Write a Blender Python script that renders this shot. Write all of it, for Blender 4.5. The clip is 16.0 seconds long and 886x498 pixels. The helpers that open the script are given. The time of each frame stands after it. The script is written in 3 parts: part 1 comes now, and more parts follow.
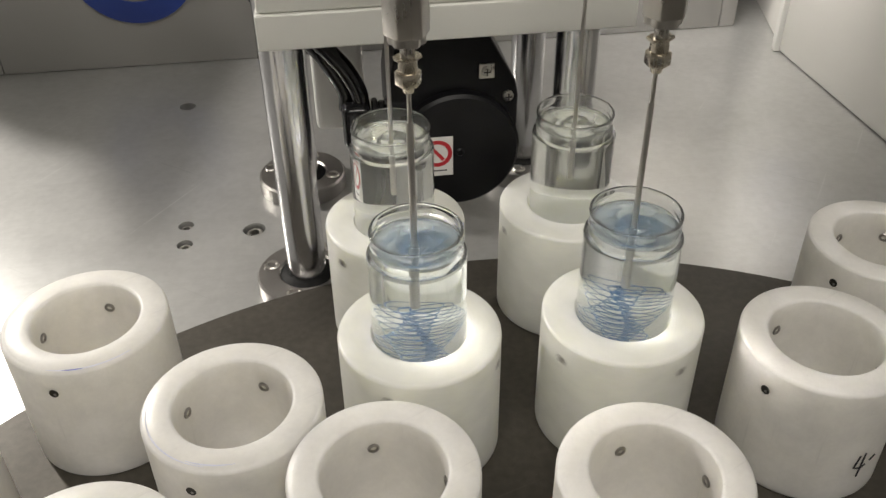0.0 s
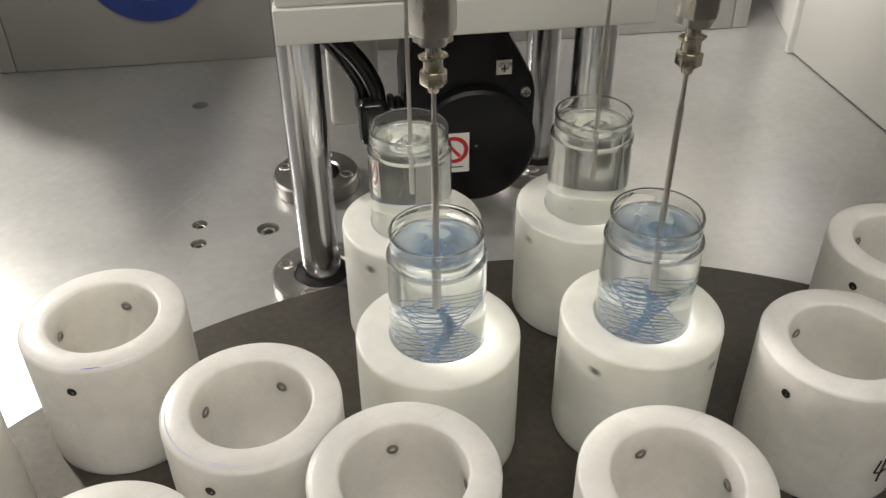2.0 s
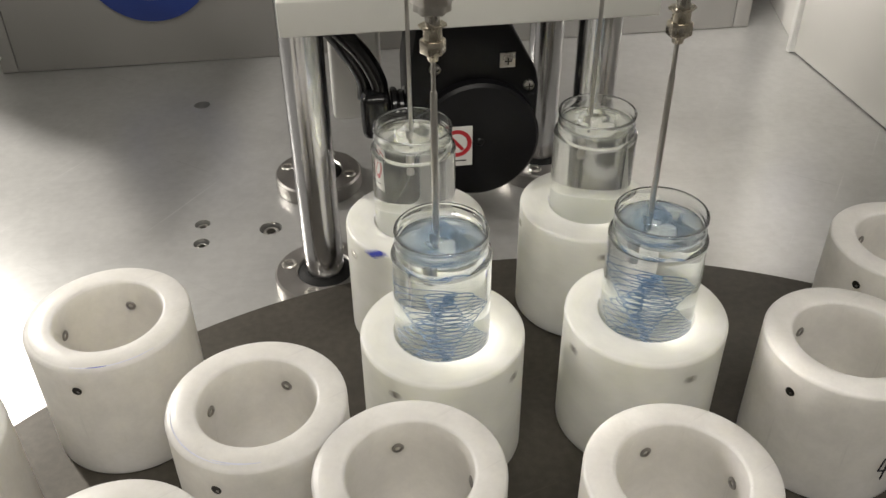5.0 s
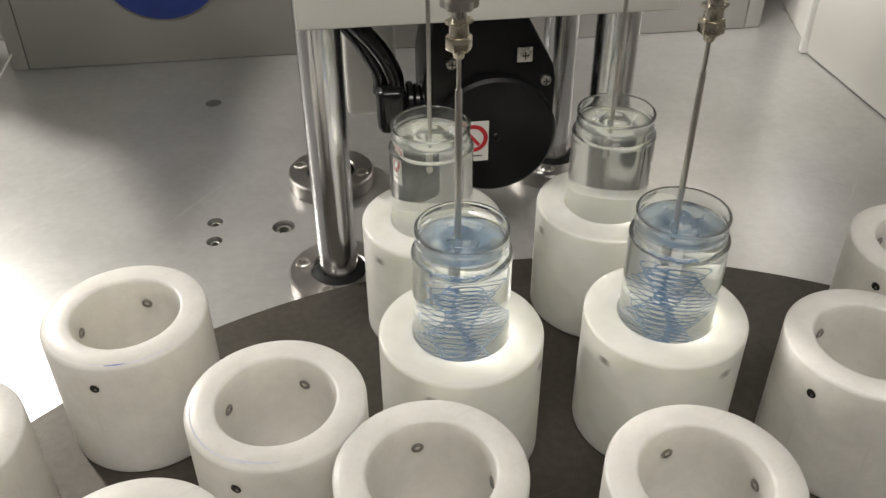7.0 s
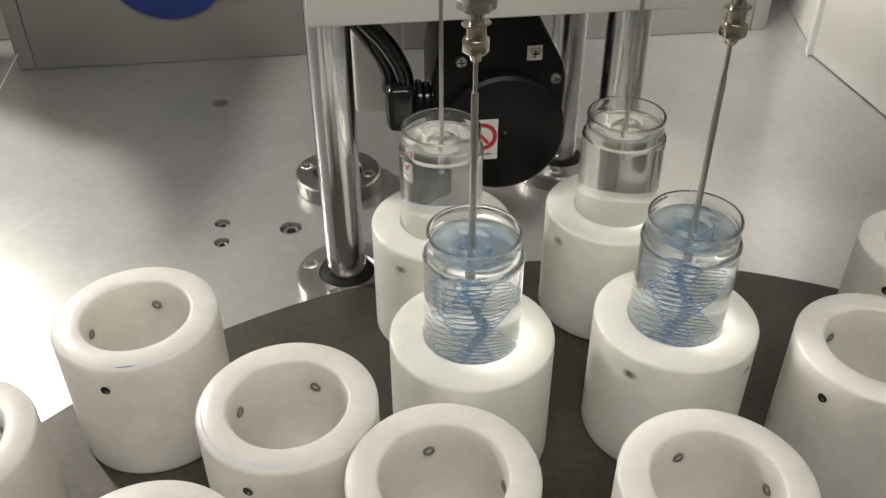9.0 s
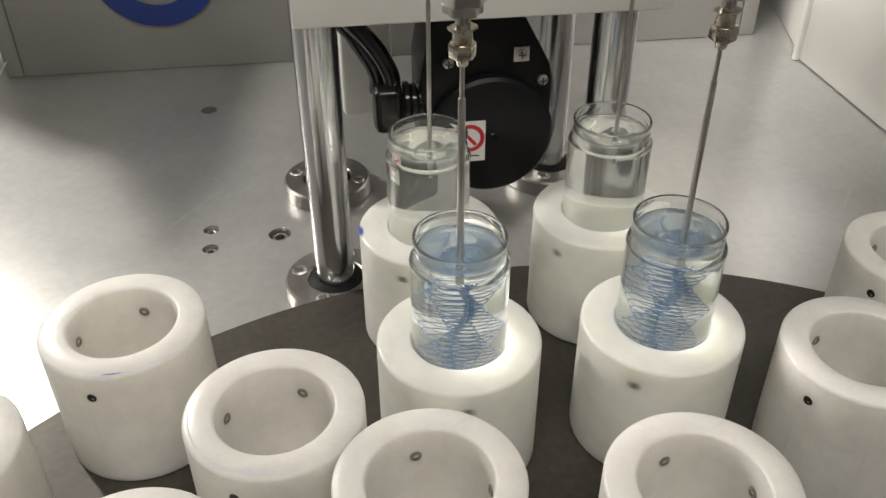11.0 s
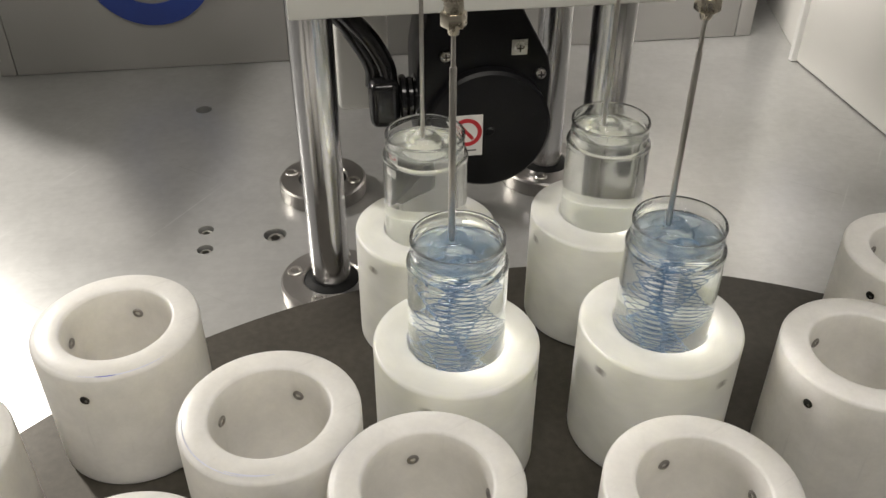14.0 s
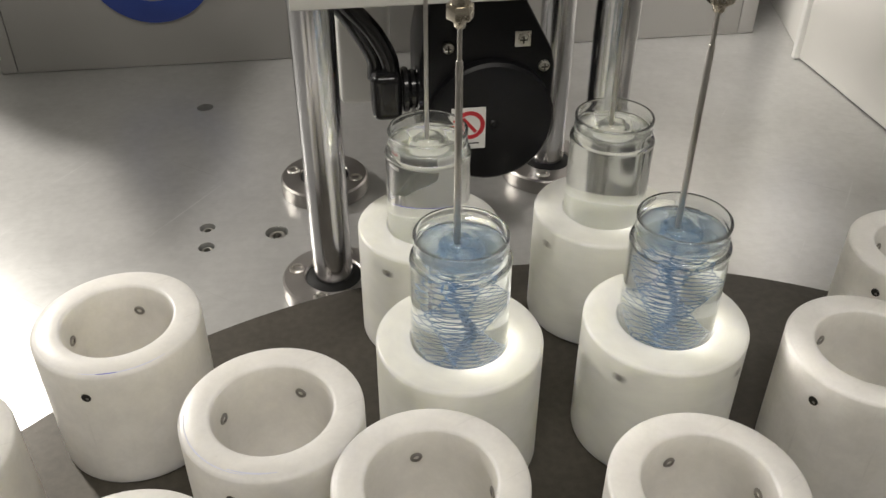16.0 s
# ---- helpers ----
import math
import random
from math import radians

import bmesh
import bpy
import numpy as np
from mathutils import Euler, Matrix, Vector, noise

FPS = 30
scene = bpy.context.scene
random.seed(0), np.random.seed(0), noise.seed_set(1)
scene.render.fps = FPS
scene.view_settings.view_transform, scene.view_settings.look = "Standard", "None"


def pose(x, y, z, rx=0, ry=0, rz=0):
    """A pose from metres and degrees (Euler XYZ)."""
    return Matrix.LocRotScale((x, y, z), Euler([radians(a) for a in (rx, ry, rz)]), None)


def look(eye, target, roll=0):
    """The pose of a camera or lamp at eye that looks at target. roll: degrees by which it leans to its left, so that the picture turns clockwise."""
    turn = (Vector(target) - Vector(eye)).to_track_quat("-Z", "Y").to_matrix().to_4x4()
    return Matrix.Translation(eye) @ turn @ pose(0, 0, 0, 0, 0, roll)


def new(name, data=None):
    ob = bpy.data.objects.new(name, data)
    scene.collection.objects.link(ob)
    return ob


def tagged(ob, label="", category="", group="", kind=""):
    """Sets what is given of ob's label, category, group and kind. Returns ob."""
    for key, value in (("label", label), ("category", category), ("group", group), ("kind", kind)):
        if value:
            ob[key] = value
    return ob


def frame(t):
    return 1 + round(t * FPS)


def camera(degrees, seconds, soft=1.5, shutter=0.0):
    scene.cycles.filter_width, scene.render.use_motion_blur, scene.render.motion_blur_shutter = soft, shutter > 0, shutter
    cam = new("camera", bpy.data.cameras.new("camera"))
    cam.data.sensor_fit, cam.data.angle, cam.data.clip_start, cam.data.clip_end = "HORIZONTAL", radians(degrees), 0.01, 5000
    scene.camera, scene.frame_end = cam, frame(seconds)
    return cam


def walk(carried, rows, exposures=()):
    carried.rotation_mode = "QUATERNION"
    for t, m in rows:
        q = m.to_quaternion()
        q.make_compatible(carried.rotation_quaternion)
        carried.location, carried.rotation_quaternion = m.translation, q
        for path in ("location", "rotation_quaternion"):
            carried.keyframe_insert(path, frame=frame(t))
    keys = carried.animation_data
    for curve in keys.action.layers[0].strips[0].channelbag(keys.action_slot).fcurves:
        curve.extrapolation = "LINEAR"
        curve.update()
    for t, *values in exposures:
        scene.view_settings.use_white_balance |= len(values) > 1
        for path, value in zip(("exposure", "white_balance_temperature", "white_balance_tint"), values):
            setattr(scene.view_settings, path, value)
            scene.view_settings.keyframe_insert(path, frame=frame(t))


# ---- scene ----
cam = camera(53.3, 16.0, soft=1.45, shutter=0.5)

# seconds; eye in mm; pitch below the horizon, yaw, roll in degrees
EYES = (
    (0, 11.47, -1.12, 222.89, 36.017, -0.395, -0.757),
    (0.5, 10.84, -1.61, 223.14, 35.958, -0.380, -0.826),
    (1, 9.92, -1.58, 223.25, 35.921, -0.289, -0.778),
    (1.5, 8.32, -1.87, 222.31, 35.873, -0.135, -0.718),
    (2, 6.91, -0.15, 222.51, 36.012, -0.079, -0.577),
    (2.5, 6.27, -0.16, 222.78, 35.997, -0.043, -0.580),
    (3, 6.16, -0.46, 222.52, 35.996, -0.032, -0.619),
    (3.5, 6.34, -0.31, 222.50, 36.036, -0.054, -0.684),
    (4, 6.35, -0.70, 222.51, 36.002, -0.132, -0.634),
    (6.5, 1.35, -0.08, 222.53, 36.048, -0.009, -0.463),
    (7, 0.13, 0.26, 221.57, 36.016, 0.022, -0.384),
    (7.5, -0.00, -0.00, 222.15, 36.007, -0.000, -0.365),
    (8, -1.50, 0.90, 221.87, 36.066, 0.036, -0.236),
    (8.5, -3.21, 0.95, 222.31, 36.089, 0.080, -0.179),
    (11, -1.14, 0.31, 222.56, 35.665, -0.500, -0.161),
    (11.5, 0.15, 1.37, 222.01, 35.612, -0.604, -0.183),
    (12, 0.10, 1.40, 222.23, 35.475, -0.878, -0.055),
    (12.5, 0.07, 1.50, 222.45, 35.429, -0.999, 0.029),
    (13, -0.92, 2.09, 221.47, 35.458, -0.985, 0.069),
    (13.5, -1.64, 2.96, 221.10, 35.620, -0.911, 0.124),
    (14, -1.85, 2.42, 221.26, 35.627, -0.913, 0.167),
    (14.5, -1.40, 2.35, 221.17, 35.594, -0.888, 0.068),
    (15, -0.88, 2.04, 220.78, 35.538, -0.949, 0.028),
    (15.5, -1.58, 2.67, 220.32, 35.583, -1.007, 0.092),
    (16, -2.59, 3.21, 219.77, 35.676, -0.861, 0.121),
)


def eye_pose(x, y, z, pitch, yaw, roll):
    p, w = radians(pitch), radians(yaw)
    e = Vector((x, y, z)) * 0.001
    ahead = Vector((-math.sin(w) * math.cos(p), math.cos(w) * math.cos(p), -math.sin(p)))
    return look(e, e + ahead, roll)


walk(cam, [(r[0], eye_pose(*r[1:])) for r in EYES])

# ---- light ----
world = bpy.data.worlds.new("world")
scene.world = world
world.use_nodes = True
world.node_tree.nodes["Background"].inputs[0].default_value = (0.95, 0.97, 1.0, 1)
world.node_tree.nodes["Background"].inputs[1].default_value = 0.25
scene.view_settings.exposure = -0.10


def lamp(name, eye, target, w, h, watts, colour):
    d = bpy.data.lights.new(name, "AREA")
    d.shape, d.size, d.size_y, d.energy, d.color = "RECTANGLE", w, h, watts, colour
    ob = new(name, d)
    ob.matrix_world = look(eye, target)
    return ob


# added fill panel overhead, room's ceiling light, two added fill lamps at back corners
lamp("fill_panel_lamp", (0.14, 0.06, 0.88), (0.02, 0.25, 0), 0.50, 0.22, 0.72, (1.0, 0.945, 0.86))
lamp("ceiling_light_lamp", (0.05, -0.55, 1.36), (0.05, -0.55, 0), 1.2, 0.3, 11, (1.0, 0.945, 0.86))
# added fill: left for light through the side opening, right for the corner
lamp("corner_fill_lamp", (-0.350, 0.455, 0.240), (-0.09, 0.29, 0.0), 0.03, 0.03, 1.5, (1.0, 0.945, 0.87))
lamp("corner_fill_lamp", (0.165, 0.50, 0.15), (0.235, 0.60, 0.10), 0.06, 0.03, 0.44, (1.0, 0.945, 0.87))

# ---- materials ----


def material(name, colour, rough=0.5, metal=0.0, vary=0.06, scale=60.0, bump=0.0, bump_scale=400.0, stretch=(1, 1, 1),
             rough_vary=0.1, **more):
    m = bpy.data.materials.new(name)
    m.use_nodes = True
    nt = m.node_tree
    b = nt.nodes["Principled BSDF"]
    b.inputs["Metallic"].default_value = metal
    for key, value in more.items():
        b.inputs[key.replace("_", " ")].default_value = value
    tc = nt.nodes.new("ShaderNodeTexCoord")
    mp = nt.nodes.new("ShaderNodeMapping")
    mp.inputs["Scale"].default_value = stretch
    nt.links.new(tc.outputs["Object"], mp.inputs[0])
    big = nt.nodes.new("ShaderNodeTexNoise")
    big.inputs["Scale"].default_value, big.inputs["Detail"].default_value = scale, 4
    nt.links.new(tc.outputs["Object"], big.inputs["Vector"])
    small = nt.nodes.new("ShaderNodeTexNoise")
    small.inputs["Scale"].default_value, small.inputs["Detail"].default_value = bump_scale, 3
    nt.links.new(mp.outputs[0], small.inputs["Vector"])
    add = nt.nodes.new("ShaderNodeMath")
    add.operation = "MULTIPLY_ADD"
    add.inputs[1].default_value = 0.45
    nt.links.new(small.outputs["Fac"], add.inputs[0])
    nt.links.new(big.outputs["Fac"], add.inputs[2])
    ramp = nt.nodes.new("ShaderNodeMapRange")
    ramp.inputs["From Min"].default_value, ramp.inputs["From Max"].default_value = 0.4, 1.05
    ramp.inputs["To Min"].default_value, ramp.inputs["To Max"].default_value = 1 - vary, 1 + vary
    nt.links.new(add.outputs[0], ramp.inputs["Value"])
    mix = nt.nodes.new("ShaderNodeVectorMath")
    mix.operation = "SCALE"
    mix.inputs[0].default_value = colour
    nt.links.new(ramp.outputs[0], mix.inputs["Scale"])
    nt.links.new(mix.outputs[0], b.inputs["Base Color"])
    rr = nt.nodes.new("ShaderNodeMapRange")
    rr.inputs["From Min"].default_value, rr.inputs["From Max"].default_value = 0.4, 1.05
    rr.inputs["To Min"].default_value, rr.inputs["To Max"].default_value = rough * (1 - rough_vary), rough * (1 + rough_vary)
    nt.links.new(add.outputs[0], rr.inputs["Value"])
    nt.links.new(rr.outputs[0], b.inputs["Roughness"])
    if bump:
        bp = nt.nodes.new("ShaderNodeBump")
        bp.inputs["Strength"].default_value, bp.inputs["Distance"].default_value = bump, 0.0003
        nt.links.new(small.outputs["Fac"], bp.inputs["Height"])
        nt.links.new(bp.outputs[0], b.inputs["Normal"])
    return m


def clear(name, colour, ior, rough=0.0, through_weight=1.0):
    m = bpy.data.materials.new(name)
    m.use_nodes = True
    b = m.node_tree.nodes["Principled BSDF"]
    b.inputs["Base Color"].default_value = (*colour, 1)
    b.inputs["Roughness"].default_value = rough
    b.inputs["IOR"].default_value = ior
    b.inputs["Transmission Weight"].default_value = through_weight
    return m


M_ALU = material("brushed_aluminium", (0.50, 0.50, 0.49), 0.33, 0.62, 0.03, 55, 0.03, 1500, (0.12, 1, 1), 0.06)


def scratch(m, layers):
    """Adds fine mottling and long faint scratches to a metal's colour; layers are (stretch, heading, low, high)."""
    nt = m.node_tree
    b = nt.nodes["Principled BSDF"]
    tc = nt.nodes.new("ShaderNodeTexCoord")
    for stretch, heading, lo, hi, edge in layers:
        mp = nt.nodes.new("ShaderNodeMapping")
        mp.vector_type = "TEXTURE"
        mp.inputs["Rotation"].default_value = (0, 0, radians(heading))
        mp.inputs["Scale"].default_value = stretch
        nt.links.new(tc.outputs["Object"], mp.inputs[0])
        ns = nt.nodes.new("ShaderNodeTexNoise")
        ns.inputs["Scale"].default_value, ns.inputs["Detail"].default_value = 1.0, 5
        nt.links.new(mp.outputs[0], ns.inputs["Vector"])
        mr = nt.nodes.new("ShaderNodeMapRange")
        mr.inputs["From Min"].default_value, mr.inputs["From Max"].default_value = edge
        mr.inputs["To Min"].default_value, mr.inputs["To Max"].default_value = lo, hi
        nt.links.new(ns.outputs["Fac"], mr.inputs["Value"])
        sc = nt.nodes.new("ShaderNodeVectorMath")
        sc.operation = "SCALE"
        nt.links.new(b.inputs["Base Color"].links[0].from_socket, sc.inputs[0])
        nt.links.new(mr.outputs[0], sc.inputs["Scale"])
        nt.links.new(sc.outputs[0], b.inputs["Base Color"])


scratch(M_ALU, (((0.004, 0.004, 0.004), 0, 0.965, 1.035, (0.35, 0.65)), ((0.05, 0.0012, 1), 7.4, 0.985, 1.015, (0.3, 0.7)),
                ((0.11, 0.0016, 1), 62, 1.0, 1.14, (0.66, 0.72)), ((0.09, 0.0014, 1), -31, 1.0, 0.86, (0.67, 0.73)),
                ((0.05, 0.04, 1), 20, 0.955, 1.03, (0.35, 0.6)), ((0.0025, 0.0025, 0.0025), 0, 1.0, 0.72, (0.74, 0.80))))
M_DISC = material("grey_steel_disc", (0.066, 0.059, 0.048), 0.50, 0.4, 0.20, 24, 0.07, 1600, (1, 1, 1), 0.1)
scratch(M_DISC, (((0.003, 0.003, 0.003), 0, 0.88, 1.12, (0.35, 0.65)), ((0.05, 0.03, 1), 40, 0.85, 1.12, (0.35, 0.65)),
                 ((0.05, 0.0010, 1), 25, 1.0, 1.2, (0.66, 0.72)), ((0.0014, 0.0014, 0.0014), 0, 1.0, 1.9, (0.76, 0.80))))
M_HDPE = material("white_polyethylene", (0.775, 0.757, 0.722), 0.36, 0, 0.07, 45, 0.16, 700, (1, 1, 1), 0.15,
                  Subsurface_Weight=0.9, Subsurface_Radius=(1.0, 1.0, 0.92), Subsurface_Scale=0.010)
M_HOLDER = material("greenish_white_polyethylene", (0.752, 0.752, 0.705), 0.34, 0, 0.08, 40, 0.16, 700, (1, 1, 1), 0.15,
                    Subsurface_Weight=0.9, Subsurface_Radius=(1.0, 1.0, 0.85), Subsurface_Scale=0.008)
M_PAINT = material("grey_white_paint", (0.70, 0.69, 0.66), 0.5, 0, 0.04, 14, 0.06, 1500)
for plastic in (M_HDPE, M_HOLDER):
    scratch(plastic, (((0.007, 0.007, 0.007), 0, 0.96, 1.03, (0.35, 0.65)), ((0.03, 0.0012, 0.03), 35, 1.0, 0.94, (0.64, 0.72)),
                      ((0.0016, 0.0016, 0.0016), 0, 1.0, 0.86, (0.72, 0.80))))
# side panel's light paint, darkened to stand in for shade at the back
M_BACK_SHADED = material("shaded_back_paint", (0.28, 0.272, 0.26), 0.5, 0, 0.05, 14, 0.06, 1500)
M_PLATE = material("cream_painted_aluminium", (0.74, 0.735, 0.69), 0.40, 0.1, 0.03, 20, 0.05, 1500)
M_CHROME = material("ground_chrome_steel", (0.62, 0.62, 0.635), 0.19, 1.0, 0.02, 40, 0.0, 900, (1, 1, 1), 0.3)
M_STEEL = material("turned_steel", (0.55, 0.53, 0.50), 0.30, 1.0, 0.08, 120, 0.08, 1500, (1, 1, 0.05), 0.25)
M_FLANGE = material("dark_turned_steel", (0.36, 0.345, 0.33), 0.34, 1.0, 0.10, 90, 0.10, 1500, (1, 1, 0.05), 0.25)
M_HAZE = material("milky_haze", (0.62, 0.66, 0.63), 0.5, 0, 0.15, 200, 0.0, Alpha=0.18)
# dark colour that stands in for shade in the gaps; also the blocking plate
M_SHADE = material("shade_grey", (0.28, 0.275, 0.26), 0.5, 0, 0.05, 14, 0.06, 1500)
M_NICKEL = material("nickel_plated_brass", (0.62, 0.57, 0.48), 0.26, 1.0, 0.10, 200, 0.05, 1500, (1, 1, 1), 0.3)
M_NEEDLE = material("needle_steel", (0.58, 0.56, 0.53), 0.34, 1.0, 0.10, 300, 0.15, 2500, (1, 1, 0.1), 0.25)
M_BLACK = material("black_enamel", (0.008, 0.008, 0.009), 0.36, 0, 0.25, 60, 0.12, 1200, Specular_IOR_Level=0.22)
M_GLOSSBLACK = material("glossy_black_plastic", (0.010, 0.010, 0.011), 0.16, 0, 0.2, 60, 0.0, 1200)
M_RUBBER = material("black_rubber", (0.008, 0.008, 0.008), 0.6, 0, 0.2, 80, 0.15, 900, Specular_IOR_Level=0.2)
M_DARK = material("dark_steel_socket", (0.05, 0.048, 0.045), 0.4, 0.8, 0.2, 300, 0.0)
M_BLUE = material("blue_enamel", (0.008, 0.030, 0.19), 0.4, 0, 0.12, 40, 0.05, 900)
M_INKMARK = material("blue_marker_ink", (0.05, 0.07, 0.45), 0.5, 0, 0.3, 900, 0.0)
M_FAINTMARK = material("faint_marker_ink", (0.66, 0.67, 0.77), 0.45, 0, 0.08, 900, 0.0)
M_BLACKMARK = material("black_marker_ink", (0.015, 0.015, 0.02), 0.5, 0, 0.2, 900, 0.0)
M_GLASS = clear("clear_glass", (0.985, 0.998, 0.99), 1.45, 0.0, 0.985)
M_LIQUID = clear("clear_gel", (0.968, 0.968, 0.95), 1.37)
M_BLUEGEL = clear("bluish_gel", (0.955, 0.972, 0.98), 1.37)
M_INK = material("blue_dye_strand", (0.09, 0.20, 0.37), 0.5, 0, 0.25, 300, 0.0, Alpha=0.62)
M_FILM = material("dispersed_blue_dye", (0.14, 0.19, 0.23), 0.5, 0, 0.2, 200, 0.0, Alpha=0.45)
M_LABEL = material("white_label", (0.75, 0.74, 0.71), 0.4, 0, 0.03, 60, 0.0)
M_RED = material("red_print", (0.50, 0.02, 0.03), 0.4, 0, 0.1, 100, 0.0)
M_WALL = material("room_wall_paint", (0.66, 0.65, 0.62), 0.7, 0, 0.03, 3, 0.0)
M_CEIL = material("white_ceiling_paint", (0.75, 0.75, 0.73), 0.8, 0, 0.03, 3, 0.0)
M_TUBE = bpy.data.materials.new("fluorescent_diffuser")
M_TUBE.use_nodes = True
M_TUBE.node_tree.nodes["Principled BSDF"].inputs["Emission Color"].default_value = (1.0, 0.97, 0.92, 1)
M_TUBE.node_tree.nodes["Principled BSDF"].inputs["Emission Strength"].default_value = 2.5

# ---- mesh helpers: all shapes are drawn in millimetres ----


def part(name, bm, mat, parent=None, label="", smooth=True, m=None):
    bmesh.ops.recalc_face_normals(bm, faces=bm.faces)
    bm.transform(Matrix.Scale(0.001, 4))
    me = bpy.data.meshes.new(name)
    bm.to_mesh(me)
    bm.free()
    me.materials.append(mat)
    if smooth:
        me.shade_smooth()
        me.set_sharp_from_angle(angle=radians(35))
    ob = new(name, me)
    if parent:
        ob.parent = parent
    if m is not None:
        ob.matrix_basis = m
    if label:
        ob["label"] = label
    return ob


def empty(name, m, label, category, group="", kind=""):
    ob = new(name)
    ob.empty_display_size = 0.01
    ob.matrix_basis = m
    return tagged(ob, label, category, group, kind)


def at(x, y, z, rx=0, ry=0, rz=0):
    return pose(x * 0.001, y * 0.001, z * 0.001, rx, ry, rz)


def lathe(bm, profile, n=64, close=False):
    """Turns a profile of (radius, height) round the z axis; closed profiles make solid rings."""
    rings = []
    for r, z in profile:
        if r < 1e-6:
            rings.append([bm.verts.new((0, 0, z))])
        else:
            rings.append([bm.verts.new((r * math.cos(a), r * math.sin(a), z)) for a in (2 * math.pi * i / n for i in range(n))])
    pairs = list(zip(rings, rings[1:]))
    if close:
        pairs.append((rings[-1], rings[0]))
    for a, b in pairs:
        for i in range(n):
            j = (i + 1) % n
            if len(a) == 1 and len(b) == 1:
                break
            if len(a) == 1:
                bm.faces.new((a[0], b[i], b[j]))
            elif len(b) == 1:
                bm.faces.new((a[i], a[j], b[0]))
            else:
                bm.faces.new((a[i], a[j], b[j], b[i]))
    return bm


def turned(profile, n=64, close=False):
    return lathe(bmesh.new(), profile, n, close)


def arc(cx, cz, r, a0, a1, n=5):
    return [(cx + r * math.cos(radians(a0 + (a1 - a0) * i / n)), cz + r * math.sin(radians(a0 + (a1 - a0) * i / n))) for i in range(n + 1)]


def box(bm, x0, x1, y0, y1, z0, z1, bevel=0.0, seg=3, turn=None):
    made = bmesh.ops.create_cube(bm, size=1)["verts"]
    for v in made:
        v.co = Vector(((x0 + x1) / 2 + v.co.x * (x1 - x0), (y0 + y1) / 2 + v.co.y * (y1 - y0), (z0 + z1) / 2 + v.co.z * (z1 - z0)))
    if turn is not None:
        bmesh.ops.transform(bm, matrix=turn, verts=made)
    if bevel:
        es = {e for v in made for e in v.link_edges}
        bmesh.ops.bevel(bm, geom=list(es), offset=bevel, segments=seg, affect="EDGES", profile=0.5)
    return bm


def prism(bm, outline, z0, z1):
    """A straight solid on a closed outline of (x, y)."""
    lo = [bm.verts.new((x, y, z0)) for x, y in outline]
    hi = [bm.verts.new((x, y, z1)) for x, y in outline]
    bm.faces.new(lo[::-1])
    bm.faces.new(hi)
    n = len(outline)
    for i in range(n):
        j = (i + 1) % n
        bm.faces.new((lo[i], lo[j], hi[j], hi[i]))
    return bm


def ngon(r, n, turn=0.0):
    return [(r * math.cos(2 * math.pi * i / n + turn), r * math.sin(2 * math.pi * i / n + turn)) for i in range(n)]


def tube(bm, points, r, n=8, caps=True):
    """A round strand through a list of points."""
    pts = [Vector(p) for p in points]
    radius = r if isinstance(r, list) else [r] * len(pts)
    rings, side = [], None
    for i, p in enumerate(pts):
        t = (pts[min(i + 1, len(pts) - 1)] - pts[max(i - 1, 0)]).normalized()
        if side is None:
            side = t.orthogonal().normalized()
        side = (side - t * side.dot(t)).normalized()
        up = t.cross(side)
        rings.append([bm.verts.new(p + radius[i] * (math.cos(2 * math.pi * k / n) * side + math.sin(2 * math.pi * k / n) * up)) for k in range(n)])
    for a, b in zip(rings, rings[1:]):
        for k in range(n):
            l = (k + 1) % n
            bm.faces.new((a[k], a[l], b[l], b[k]))
    if caps:
        bm.faces.new(rings[0][::-1])
        bm.faces.new(rings[-1])
    return bm


def curve_points(ctrl, steps=10):
    """Catmull-Rom through control points."""
    c = [Vector(p) for p in ctrl]
    c = [2 * c[0] - c[1]] + c + [2 * c[-1] - c[-2]]
    out = []
    for i in range(1, len(c) - 2):
        p0, p1, p2, p3 = c[i - 1:i + 3]
        for s in range(steps):
            t = s / steps
            out.append(0.5 * (2 * p1 + (p2 - p0) * t + (2 * p0 - 5 * p1 + 4 * p2 - p3) * t * t + (3 * p1 - p0 - 3 * p2 + p3) * t ** 3))
    return out + [c[-2]]


def cut(ob, bm_cutter):
    """Takes the cutter's shape (in millimetres, in ob's space) out of ob."""
    me = bpy.data.meshes.new("cutter")
    bmesh.ops.recalc_face_normals(bm_cutter, faces=bm_cutter.faces)
    bm_cutter.transform(Matrix.Scale(0.001, 4))
    bm_cutter.to_mesh(me)
    bm_cutter.free()
    tool = new("cutter", me)
    tool.matrix_basis = ob.matrix_basis
    tool.parent = ob.parent
    mod = ob.modifiers.new("cut", "BOOLEAN")
    mod.object, mod.operation, mod.solver = tool, "DIFFERENCE", "EXACT"
    bpy.context.view_layer.update()
    done = bpy.data.meshes.new_from_object(ob.evaluated_get(bpy.context.evaluated_depsgraph_get()))
    ob.modifiers.remove(mod)
    old = ob.data
    name = old.name
    ob.data = done
    bpy.data.meshes.remove(old)
    done.name = name
    bpy.data.objects.remove(tool)
    bpy.data.meshes.remove(me)
    done.shade_smooth()
    done.set_sharp_from_angle(angle=radians(35))


